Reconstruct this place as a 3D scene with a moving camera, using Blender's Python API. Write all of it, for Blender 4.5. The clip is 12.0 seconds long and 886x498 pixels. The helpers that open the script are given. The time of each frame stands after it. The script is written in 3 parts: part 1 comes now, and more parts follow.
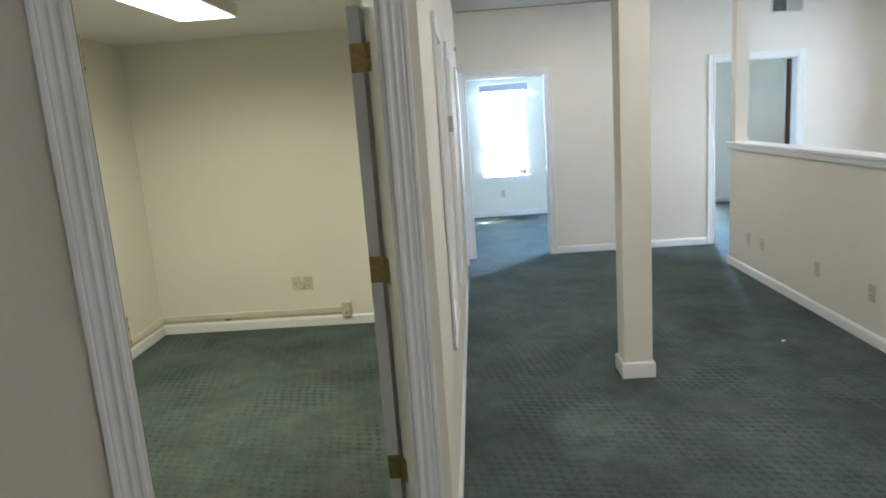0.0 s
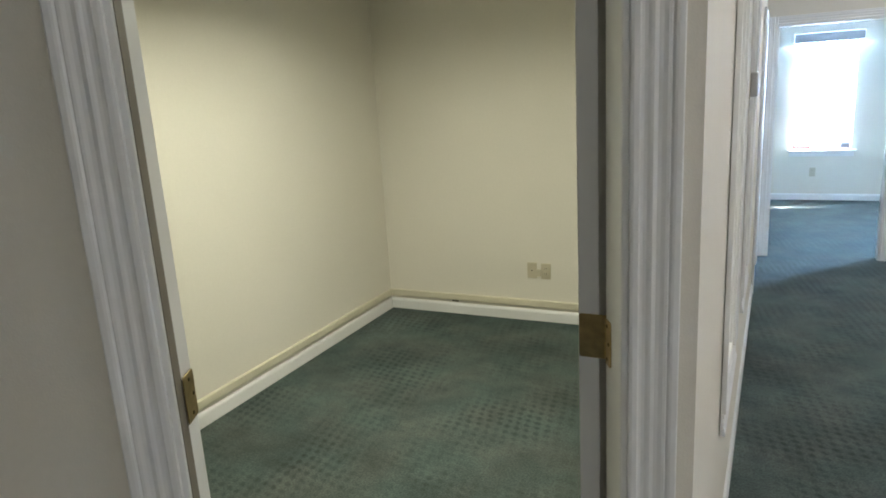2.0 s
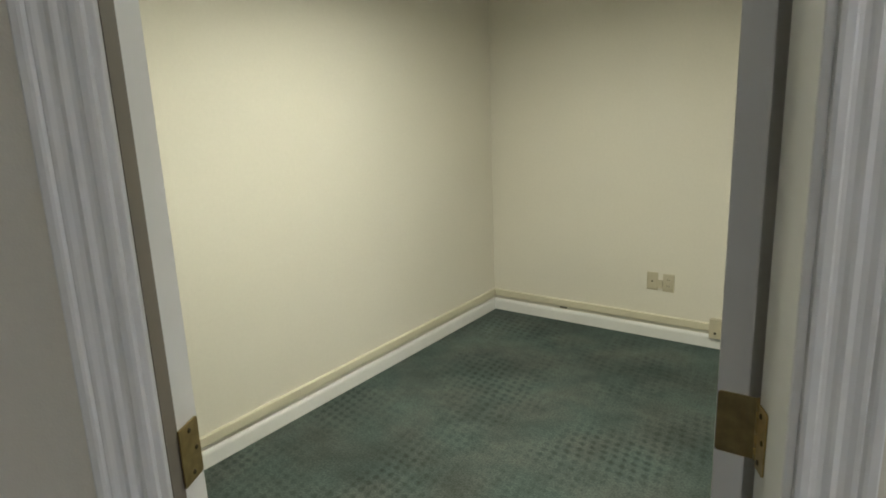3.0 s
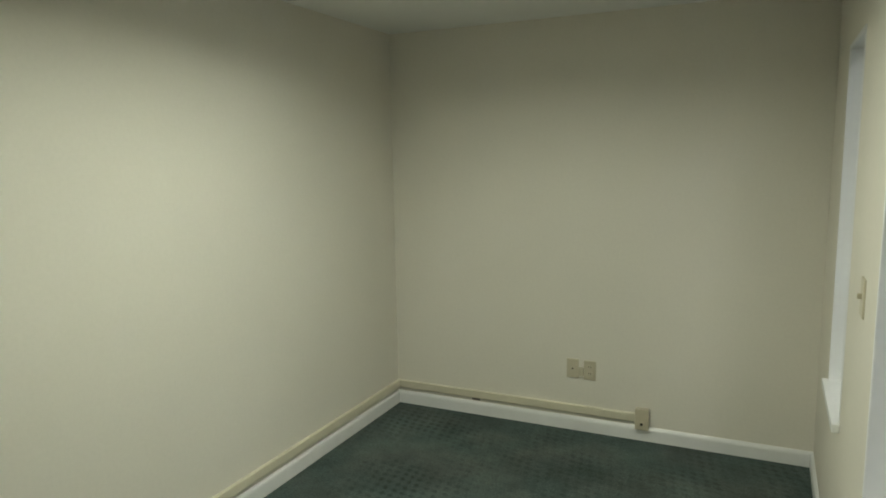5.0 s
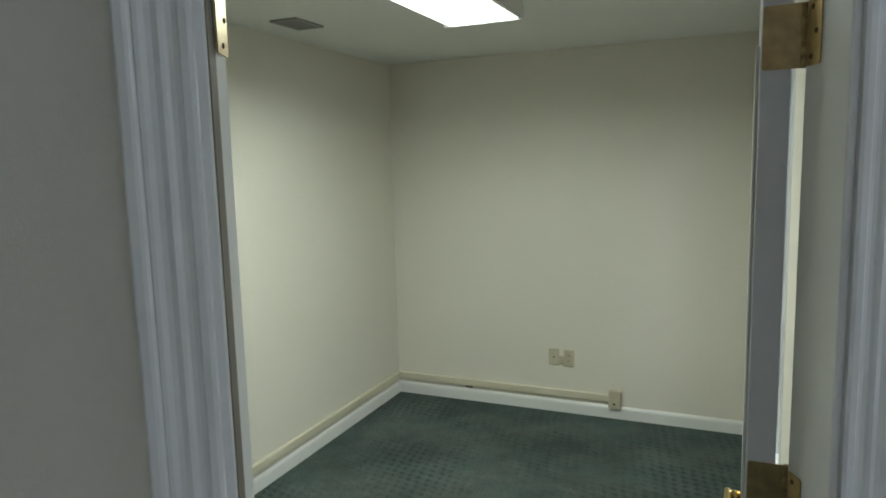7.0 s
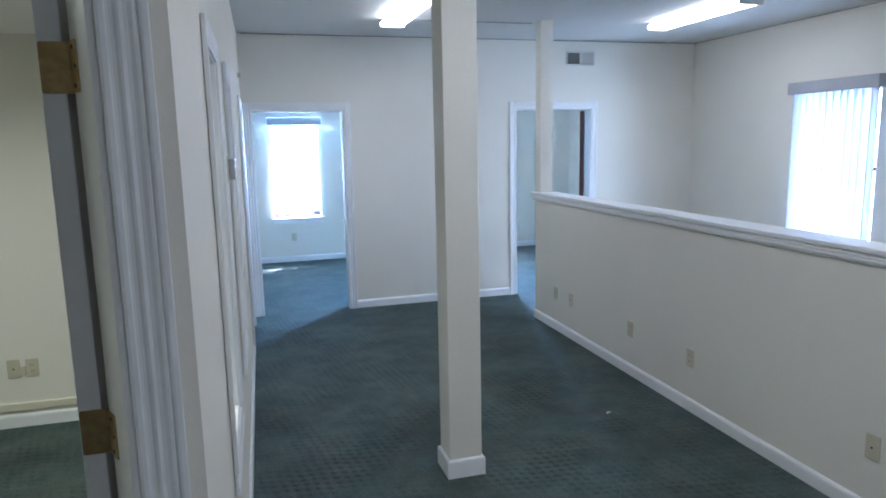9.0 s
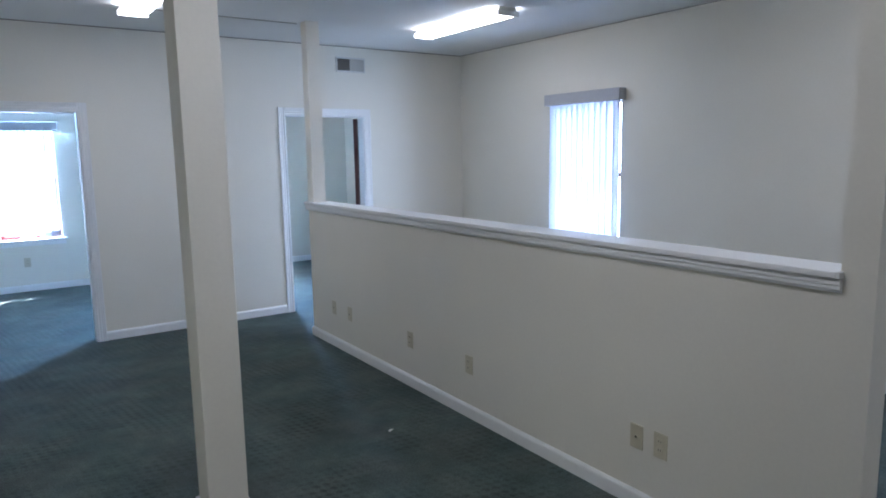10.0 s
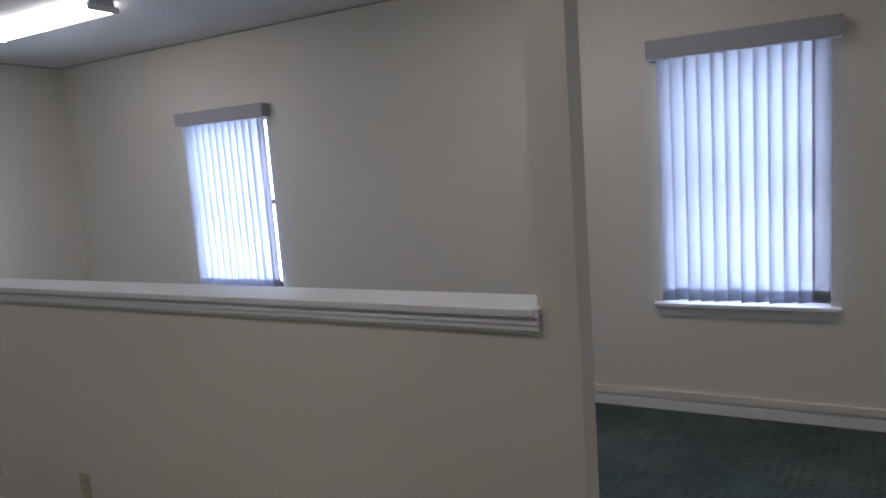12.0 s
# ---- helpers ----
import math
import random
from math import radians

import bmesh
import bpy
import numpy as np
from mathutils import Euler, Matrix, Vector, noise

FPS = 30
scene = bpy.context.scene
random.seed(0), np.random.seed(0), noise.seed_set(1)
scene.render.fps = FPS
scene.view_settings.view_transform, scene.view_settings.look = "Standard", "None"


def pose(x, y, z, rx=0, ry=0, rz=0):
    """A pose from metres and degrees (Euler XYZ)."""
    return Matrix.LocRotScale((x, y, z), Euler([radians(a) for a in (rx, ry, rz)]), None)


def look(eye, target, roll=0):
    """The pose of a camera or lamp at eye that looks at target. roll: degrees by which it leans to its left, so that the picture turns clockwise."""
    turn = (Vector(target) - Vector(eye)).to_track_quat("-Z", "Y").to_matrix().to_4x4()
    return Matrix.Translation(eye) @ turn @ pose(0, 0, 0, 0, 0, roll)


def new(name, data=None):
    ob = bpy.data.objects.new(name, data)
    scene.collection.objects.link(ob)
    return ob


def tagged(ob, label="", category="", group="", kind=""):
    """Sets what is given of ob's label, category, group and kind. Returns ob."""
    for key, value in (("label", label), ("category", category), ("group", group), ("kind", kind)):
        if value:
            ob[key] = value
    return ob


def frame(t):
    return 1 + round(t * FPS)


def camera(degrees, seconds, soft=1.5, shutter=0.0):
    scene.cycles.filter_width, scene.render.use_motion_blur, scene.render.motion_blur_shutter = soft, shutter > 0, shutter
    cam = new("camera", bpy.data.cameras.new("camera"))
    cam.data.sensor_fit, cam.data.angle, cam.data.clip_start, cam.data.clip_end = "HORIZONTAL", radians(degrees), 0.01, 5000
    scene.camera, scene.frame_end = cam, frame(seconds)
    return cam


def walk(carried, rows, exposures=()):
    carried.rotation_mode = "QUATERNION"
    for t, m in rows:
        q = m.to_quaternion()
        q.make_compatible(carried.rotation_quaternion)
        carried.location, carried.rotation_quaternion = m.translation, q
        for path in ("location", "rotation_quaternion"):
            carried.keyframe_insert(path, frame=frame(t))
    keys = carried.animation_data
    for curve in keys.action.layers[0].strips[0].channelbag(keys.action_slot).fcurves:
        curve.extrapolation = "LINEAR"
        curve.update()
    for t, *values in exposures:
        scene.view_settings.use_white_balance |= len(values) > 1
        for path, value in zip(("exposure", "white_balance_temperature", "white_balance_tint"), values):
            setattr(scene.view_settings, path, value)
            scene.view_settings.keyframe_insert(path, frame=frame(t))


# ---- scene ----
cam = camera(67.1, 12.0, soft=1.8)
PATH = [
    (0, (-0.141, 0.05, 1.646), (-0.219, 2.01, 1.257), -4.1),
    (0.5, (-0.057, 0.273, 1.665), (-0.318, 2.211, 1.245), -5.3),
    (1, (-0.054, 0.528, 1.651), (-0.482, 2.432, 1.211), -4.6),
    (1.2, (-0.101, 0.663, 1.666), (-0.602, 2.547, 1.218), -3.3),
    (1.5, (-0.125, 0.8, 1.659), (-0.739, 2.648, 1.203), -3.4),
    (2, (-0.17, 1.007, 1.644), (-1.014, 2.762, 1.185), -3.4),
    (2.5, (-0.202, 1.22, 1.639), (-1.258, 2.853, 1.172), -3.1),
    (3, (-0.285, 1.352, 1.625), (-1.424, 2.925, 1.149), -2.3),
    (3.5, (-0.44, 1.482, 1.59), (-1.443, 3.161, 1.17), -0.2),
    (3.7, (-0.485, 1.52, 1.595), (-1.431, 3.237, 1.199), 0.1),
    (5.5, (-0.705, 1.679, 1.645), (-1.486, 3.504, 1.396), -1.4),
    (6, (-0.732, 1.594, 1.69), (-1.416, 3.458, 1.45), -1.35),
    (6.5, (-0.56, 1.39, 1.695), (-1.372, 3.201, 1.46), -1.5),
    (6.7, (-0.53, 1.29, 1.678), (-1.376, 3.088, 1.428), -1.4),
    (8.3, (-0.368, 0.843, 1.706), (-0.317, 2.818, 1.394), -1.5),
    (8.5, (-0.294, 0.847, 1.706), (-0.097, 2.812, 1.388), -1.4),
    (9, (-0.136, 0.879, 1.703), (0.411, 2.776, 1.383), -1.2),
    (9.5, (-0.013, 0.966, 1.656), (0.786, 2.775, 1.355), -1.0),
    (9.8, (0.055, 1.047, 1.631), (1.031, 2.768, 1.34), -1.0),
    (10, (0.077, 1.117, 1.629), (1.197, 2.749, 1.341), -1.0),
    (10.2, (0.097, 1.196, 1.64), (1.356, 2.723, 1.349), -1.2),
    (10.5, (0.135, 1.276, 1.627), (1.576, 2.636, 1.35), -1.9),
    (10.8, (0.201, 1.338, 1.638), (1.759, 2.562, 1.368), -2.8),
    (11, (0.253, 1.383, 1.632), (1.868, 2.535, 1.374), -3.1),
    (11.2, (0.356, 1.428, 1.63), (2.011, 2.522, 1.379), -3.9),
    (11.5, (0.476, 1.501, 1.622), (2.178, 2.526, 1.395), -4.1),
    (11.7, (0.555, 1.524, 1.651), (2.274, 2.52, 1.418), -4.2),
    (12, (0.752, 1.567, 1.615), (2.506, 2.494, 1.356), -4.2),
]
LIGHT = [(0.0, 4.20, 6400, 13), (1.5, 4.15, 6450, 14), (2.5, 4.15, 6350, 15), (3.5, 4.05, 6350, 15), (5.5, 3.68, 5950, 9), (6.5, 3.78, 5750, 9),
         (8.5, 4.03, 5350, 16), (9.0, 3.84, 5350, 16), (9.5, 3.64, 5400, 17), (10.0, 3.54, 5550, 18), (10.5, 3.46, 5750, 19), (11.0, 3.36, 5950, 21),
         (11.5, 3.12, 6100, 23), (12.0, 2.86, 6200, 24)]
walk(cam, [(t, look(eye, target, roll)) for t, eye, target, roll in PATH], LIGHT)


# ---------------------------------------------------------------- world, sun, sky light
world = bpy.data.worlds.new("world")
scene.world = world
world.use_nodes = True
wn = world.node_tree
sky = wn.nodes.new("ShaderNodeTexSky")
sky.sky_type = 'NISHITA'
sky.sun_disc = False
SUN_EL, SUN_DIR = 51.0, (0.33, 0.944)      # elevation in degrees, horizontal direction towards the sun
sky.sun_elevation = radians(SUN_EL)
sky.sun_rotation = math.atan2(SUN_DIR[0], SUN_DIR[1])
wn.links.new(sky.outputs[0], wn.nodes["Background"].inputs[0])
wn.nodes["Background"].inputs[1].default_value = 0.05

sun = new("sun", bpy.data.lights.new("sun", "SUN"))
sun.data.energy = 5.0
sun.data.angle = radians(0.5)
sun.data.color = (1.0, 0.95, 0.88)
hz = math.cos(radians(SUN_EL))
sun.matrix_world = look((0, 0, 0), (-SUN_DIR[0] * hz, -SUN_DIR[1] * hz, -math.sin(radians(SUN_EL))))


def sky_lamp(place, target, width, height, watts, color=(0.50, 0.74, 1.0), spread=180):
    lamp = new("window_light", bpy.data.lights.new("window_light", "AREA"))
    lamp.data.shape, lamp.data.size, lamp.data.size_y = "RECTANGLE", width, height
    lamp.data.energy, lamp.data.color, lamp.data.spread = watts, color, radians(spread)
    lamp.matrix_world = look(place, target)
    return lamp


LAMP_HALL, LAMP_FILL, LAMP_BAY_FILL, LAMP_ROOM = 1.16, 1.08, 0.92, 0.25
room_lamp = sky_lamp((-1.562, 3.44, 2.28), (-1.562, 3.44, 0), 0.34, 1.14, 1.75, (0.97, 0.98, 0.76), spread=164)
room_lamp.name = "room_lamp_light"
sky_lamp((0.54, 11.03, 1.45), (0.54, 8.4, 0.0), 1.0, 1.6, 17, (0.41, 0.69, 1.0))
sky_lamp((3.30, 11.03, 1.45), (0.6, 6.6, 0.2), 1.0, 1.6, 15, (0.40, 0.66, 1.0), spread=85)
sky_lamp((5.22, 5.65, 1.45), (0, 5.65, 1.2), 1.0, 1.6, 10.5, (0.60, 0.78, 1.0))
sky_lamp((5.22, 1.82, 1.45), (0, 1.82, 1.2), 1.0, 1.6, 5.6, (0.60, 0.78, 1.0))


# ---------------------------------------------------------------- materials
def mat(name, color, rough=0.6, metal=0.0, grain=0.0, grain_scale=40.0, stain=0.0, stain_scale=1.5, bump=0.0, bump_scale=120.0, coat=0.0):
    m = bpy.data.materials.new(name)
    m.use_nodes = True
    nt = m.node_tree
    b = nt.nodes["Principled BSDF"]
    b.inputs["Roughness"].default_value = rough
    b.inputs["Metallic"].default_value = metal
    b.inputs["Coat Weight"].default_value = coat
    tc = nt.nodes.new("ShaderNodeTexCoord")
    rgb = nt.nodes.new("ShaderNodeRGB")
    rgb.outputs[0].default_value = (*color, 1)
    out = rgb.outputs[0]
    for amount, scale in ((grain, grain_scale), (stain, stain_scale)):
        if amount:
            nz = nt.nodes.new("ShaderNodeTexNoise")
            nz.inputs["Scale"].default_value = scale
            nz.inputs["Detail"].default_value = 5
            nt.links.new(tc.outputs["Object"], nz.inputs["Vector"])
            mr = nt.nodes.new("ShaderNodeMapRange")
            mr.inputs[1].default_value, mr.inputs[2].default_value = 0.3, 0.7
            mr.inputs[3].default_value, mr.inputs[4].default_value = 1 - amount, 1 + amount
            nt.links.new(nz.outputs["Fac"], mr.inputs[0])
            mx = nt.nodes.new("ShaderNodeVectorMath")
            mx.operation = "SCALE"
            nt.links.new(out, mx.inputs[0])
            nt.links.new(mr.outputs[0], mx.inputs["Scale"])
            out = mx.outputs[0]
    nt.links.new(out, b.inputs["Base Color"])
    if bump:
        nz = nt.nodes.new("ShaderNodeTexNoise")
        nz.inputs["Scale"].default_value = bump_scale
        nz.inputs["Detail"].default_value = 3
        nt.links.new(tc.outputs["Object"], nz.inputs["Vector"])
        bp = nt.nodes.new("ShaderNodeBump")
        bp.inputs["Strength"].default_value = bump
        bp.inputs["Distance"].default_value = 0.002
        nt.links.new(nz.outputs["Fac"], bp.inputs["Height"])
        nt.links.new(bp.outputs[0], b.inputs["Normal"])
    return m


def emitter(name, color, strength):
    m = bpy.data.materials.new(name)
    m.use_nodes = True
    b = m.node_tree.nodes["Principled BSDF"]
    b.inputs["Base Color"].default_value = (0.9, 0.9, 0.9, 1)
    b.inputs["Emission Color"].default_value = (*color, 1)
    b.inputs["Emission Strength"].default_value = strength
    return m


WALL = mat("cream_wall_paint", (0.75, 0.715, 0.63), 0.75, grain=0.015, grain_scale=60, stain=0.03, stain_scale=0.9, bump=0.25, bump_scale=220)
CEIL = mat("ceiling_paint", (0.78, 0.78, 0.76), 0.85, stain=0.02, bump=0.3, bump_scale=150)
TRIM = mat("white_trim_paint", (0.80, 0.80, 0.79), 0.38, grain=0.01, stain=0.03, stain_scale=3, bump=0.08, bump_scale=60)
DOORPAINT = mat("door_paint", (0.66, 0.66, 0.66), 0.42, stain=0.03, stain_scale=4, bump=0.1, bump_scale=50)
BRASS = mat("aged_brass", (0.46, 0.34, 0.16), 0.36, 1.0, grain=0.12, grain_scale=60, stain=0.2, stain_scale=25)
POLISHED = mat("polished_brass", (0.72, 0.53, 0.22), 0.18, 1.0)
SCREW = mat("screw_metal", (0.12, 0.09, 0.05), 0.5, 1.0)
IVORY = mat("ivory_plastic", (0.56, 0.51, 0.38), 0.35, stain=0.03, stain_scale=20)
RACEWAY = mat("raceway_paint", (0.66, 0.62, 0.48), 0.4, stain=0.05, stain_scale=4)
SLOT = mat("dark_slot", (0.02, 0.018, 0.015), 0.6)
VALANCE = mat("valance_fabric_vinyl", (0.40, 0.40, 0.42), 0.6, grain=0.04, grain_scale=90)
RED = mat("dark_red_frame_paint", (0.16, 0.022, 0.022), 0.45, stain=0.1, stain_scale=8)
BROWN = mat("stained_door_wood", (0.06, 0.014, 0.012), 0.4, grain=0.2, grain_scale=25)
VENTG = mat("grey_vent_enamel", (0.30, 0.29, 0.27), 0.45)
VENTM = mat("vent_enamel", (0.62, 0.61, 0.58), 0.4)
# dark tone for narrow gaps and for the painted shade on the jamb
GAP_SHADE = mat("taupe_gap_and_shade", (0.20, 0.175, 0.14), 0.6, stain=0.15, stain_scale=5)
STEEL = mat("brushed_metal", (0.55, 0.55, 0.54), 0.28, 1.0)
PAPER = mat("paper_scrap_white", (0.8, 0.8, 0.78), 0.8)
GROUND = mat("outdoor_ground", (0.16, 0.17, 0.10), 0.9, grain=0.2, grain_scale=3, stain=0.3, stain_scale=0.3)
BRICK = mat("outdoor_masonry", (0.36, 0.34, 0.33), 0.85, grain=0.2, grain_scale=12, stain=0.1)
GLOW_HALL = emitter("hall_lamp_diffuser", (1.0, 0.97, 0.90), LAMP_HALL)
# diffusers of two added, unseen fill lamps; strengths set to balance the hall
GLOW_FILL = emitter("fill_lamp_diffuser", (1.0, 0.97, 0.90), LAMP_FILL)
GLOW_BAY_FILL = emitter("bay_fill_diffuser", (1.0, 0.97, 0.90), LAMP_BAY_FILL)
GLOW_ROOM = emitter("room_lamp_diffuser", (0.96, 0.98, 0.74), LAMP_ROOM)


def slat_material(name, back, through_it, share):
    m = bpy.data.materials.new(name)
    m.use_nodes = True
    nt = m.node_tree
    d = nt.nodes.new("ShaderNodeBsdfDiffuse")
    t = nt.nodes.new("ShaderNodeBsdfTranslucent")
    d.inputs[0].default_value = (*back, 1)
    t.inputs[0].default_value = (*through_it, 1)
    mx = nt.nodes.new("ShaderNodeMixShader")
    mx.inputs[0].default_value = share
    nt.links.new(d.outputs[0], mx.inputs[1])
    nt.links.new(t.outputs[0], mx.inputs[2])
    nt.links.new(mx.outputs[0], nt.nodes["Material Output"].inputs["Surface"])
    return m


def glass_material():
    m = bpy.data.materials.new("window_glass")
    m.use_nodes = True
    b = m.node_tree.nodes["Principled BSDF"]
    b.inputs["Base Color"].default_value = (0.97, 0.99, 0.98, 1)
    b.inputs["Roughness"].default_value = 0.01
    b.inputs["Transmission Weight"].default_value = 1.0
    b.inputs["IOR"].default_value = 1.45
    return m


def carpet_material():
    m = bpy.data.materials.new("green_loop_carpet")
    m.use_nodes = True
    nt = m.node_tree
    b = nt.nodes["Principled BSDF"]
    b.inputs["Roughness"].default_value = 0.95
    b.inputs["Specular IOR Level"].default_value = 0.15
    b.inputs["Sheen Weight"].default_value = 0.12
    b.inputs["Sheen Roughness"].default_value = 0.45
    b.inputs["Sheen Tint"].default_value = (0.62, 0.86, 0.95, 1)
    tc = nt.nodes.new("ShaderNodeTexCoord")
    mp = nt.nodes.new("ShaderNodeMapping")
    mp.inputs["Rotation"].default_value = (0, 0, radians(45))
    nt.links.new(tc.outputs["Object"], mp.inputs[0])
    # woven lattice of loops, 40 mm a cell, drifting a little
    drift = nt.nodes.new("ShaderNodeTexNoise")
    drift.inputs["Scale"].default_value = 5.0
    drift.inputs["Detail"].default_value = 2
    nt.links.new(tc.outputs["Object"], drift.inputs["Vector"])
    shift = nt.nodes.new("ShaderNodeVectorMath")
    shift.operation = "MULTIPLY_ADD"
    shift.inputs[1].default_value = (0.05, 0.05, 0.0)
    nt.links.new(drift.outputs["Color"], shift.inputs[0])
    nt.links.new(mp.outputs[0], shift.inputs[2])
    axes = nt.nodes.new("ShaderNodeSeparateXYZ")
    nt.links.new(shift.outputs[0], axes.inputs[0])

    def wave(src, metres):
        k = nt.nodes.new("ShaderNodeMath")
        k.operation = "MULTIPLY"
        k.inputs[1].default_value = math.tau / metres
        nt.links.new(src, k.inputs[0])
        w = nt.nodes.new("ShaderNodeMath")
        w.operation = "SINE"
        nt.links.new(k.outputs[0], w.inputs[0])
        return w.outputs[0]

    weave = nt.nodes.new("ShaderNodeMath")
    weave.operation = "MULTIPLY"
    nt.links.new(wave(axes.outputs[0], 0.088), weave.inputs[0])
    nt.links.new(wave(axes.outputs[1], 0.062), weave.inputs[1])
    fine = nt.nodes.new("ShaderNodeTexNoise")
    fine.inputs["Scale"].default_value = 105
    fine.inputs["Detail"].default_value = 3
    nt.links.new(tc.outputs["Object"], fine.inputs["Vector"])
    wear = nt.nodes.new("ShaderNodeTexNoise")
    wear.inputs["Scale"].default_value = 1.7
    wear.inputs["Detail"].default_value = 6
    wear.inputs["Roughness"].default_value = 0.62
    nt.links.new(tc.outputs["Object"], wear.inputs["Vector"])
    patch = nt.nodes.new("ShaderNodeTexNoise")
    patch.inputs["Scale"].default_value = 9
    patch.inputs["Detail"].default_value = 4
    nt.links.new(mp.outputs[0], patch.inputs["Vector"])

    def rng(src, a, c, lo, hi):
        r = nt.nodes.new("ShaderNodeMapRange")
        r.inputs[1].default_value, r.inputs[2].default_value, r.inputs[3].default_value, r.inputs[4].default_value = a, c, lo, hi
        nt.links.new(src, r.inputs[0])
        return r.outputs[0]

    def mul(a, c):
        n = nt.nodes.new("ShaderNodeMath")
        n.operation = "MULTIPLY"
        nt.links.new(a, n.inputs[0])
        nt.links.new(c, n.inputs[1])
        return n.outputs[0]

    # dark tufts on a lattice, plain in the worn places
    mask = nt.nodes.new("ShaderNodeTexNoise")
    mask.inputs["Scale"].default_value = 2.3
    mask.inputs["Detail"].default_value = 3
    nt.links.new(mp.outputs[0], mask.inputs["Vector"])
    dot = mul(rng(weave.outputs[0], -0.15, 0.85, 0.0, 0.46), rng(mask.outputs["Fac"], 0.40, 0.66, 0.06, 1.0))
    inv = nt.nodes.new("ShaderNodeMath")
    inv.operation = "SUBTRACT"
    inv.inputs[0].default_value = 1.0
    nt.links.new(dot, inv.inputs[1])
    v = mul(inv.outputs[0], rng(fine.outputs["Fac"], 0.3, 0.7, 0.66, 1.34))
    v = mul(v, rng(wear.outputs["Fac"], 0.32, 0.68, 0.72, 1.38))
    v = mul(v, rng(patch.outputs["Fac"], 0.3, 0.7, 0.86, 1.14))
    hue = nt.nodes.new("ShaderNodeMix")
    hue.data_type = "RGBA"
    hue.inputs[6].default_value = (0.0635, 0.0865, 0.079, 1)
    hue.inputs[7].default_value = (0.0755, 0.088, 0.079, 1)
    soil = nt.nodes.new("ShaderNodeTexNoise")
    soil.inputs["Scale"].default_value = 3.1
    soil.inputs["Detail"].default_value = 5
    nt.links.new(tc.outputs["Object"], soil.inputs["Vector"])
    nt.links.new(rng(soil.outputs["Fac"], 0.38, 0.64, 0.0, 1.0), hue.inputs[0])
    sc = nt.nodes.new("ShaderNodeVectorMath")
    sc.operation = "SCALE"
    nt.links.new(hue.outputs[2], sc.inputs[0])
    nt.links.new(v, sc.inputs["Scale"])
    nt.links.new(sc.outputs[0], b.inputs["Base Color"])
    bp = nt.nodes.new("ShaderNodeBump")
    bp.inputs["Strength"].default_value = 0.45
    bp.inputs["Distance"].default_value = 0.006
    nt.links.new(v, bp.inputs["Height"])
    nt.links.new(bp.outputs[0], b.inputs["Normal"])
    return m


SLAT_THIN = slat_material("crinkled_end_slat", (0.66, 0.66, 0.70), (0.62, 0.62, 0.70), 0.48)
SLAT, GLASS, CARPET = slat_material("blind_slat_vinyl", (0.72, 0.73, 0.78), (0.68, 0.71, 0.78), 0.55), glass_material(), carpet_material()


# ---------------------------------------------------------------- mesh helpers
def bm_box(bm, x0, x1, y0, y1, z0, z1, bevel=0.0):
    vs = [bm.verts.new(c) for c in ((x0, y0, z0), (x1, y0, z0), (x1, y1, z0), (x0, y1, z0), (x0, y0, z1), (x1, y0, z1), (x1, y1, z1), (x0, y1, z1))]
    fs = [bm.faces.new([vs[i] for i in f]) for f in ((3, 2, 1, 0), (4, 5, 6, 7), (0, 1, 5, 4), (1, 2, 6, 5), (2, 3, 7, 6), (3, 0, 4, 7))]
    if bevel:
        es = list({e for f in fs for e in f.edges})
        bmesh.ops.bevel(bm, geom=es, offset=bevel, segments=2, profile=0.5, affect="EDGES")
    return bm


def box(x0, x1, y0, y1, z0, z1, bevel=0.0):
    return bm_box(bmesh.new(), x0, x1, y0, y1, z0, z1, bevel)


def mesh_of(name, bm, material, smooth=False):
    bmesh.ops.recalc_face_normals(bm, faces=bm.faces)
    me = bpy.data.meshes.new(name)
    bm.to_mesh(me)
    bm.free()
    me.materials.append(material)
    if smooth:
        for p in me.polygons:
            p.use_smooth = True
    return me


def part(name, bm, material, parent=None, label="", smooth=False, at=None):
    ob = new(name, mesh_of(name, bm, material, smooth))
    if parent is not None:
        ob.parent = parent
    if at is not None:
        ob.matrix_basis = at
    if label:
        ob["label"] = label
    return ob


def thing(name, m, label, category, group="", kind=""):
    ob = new(name)
    ob.empty_display_size = 0.05
    ob.matrix_basis = m
    return tagged(ob, label, category, group, kind)


def structure(name, bm, material, label, category, at=None, smooth=False):
    return tagged(part(name, bm, material, None, "", smooth, at), label, category, "", "structure")


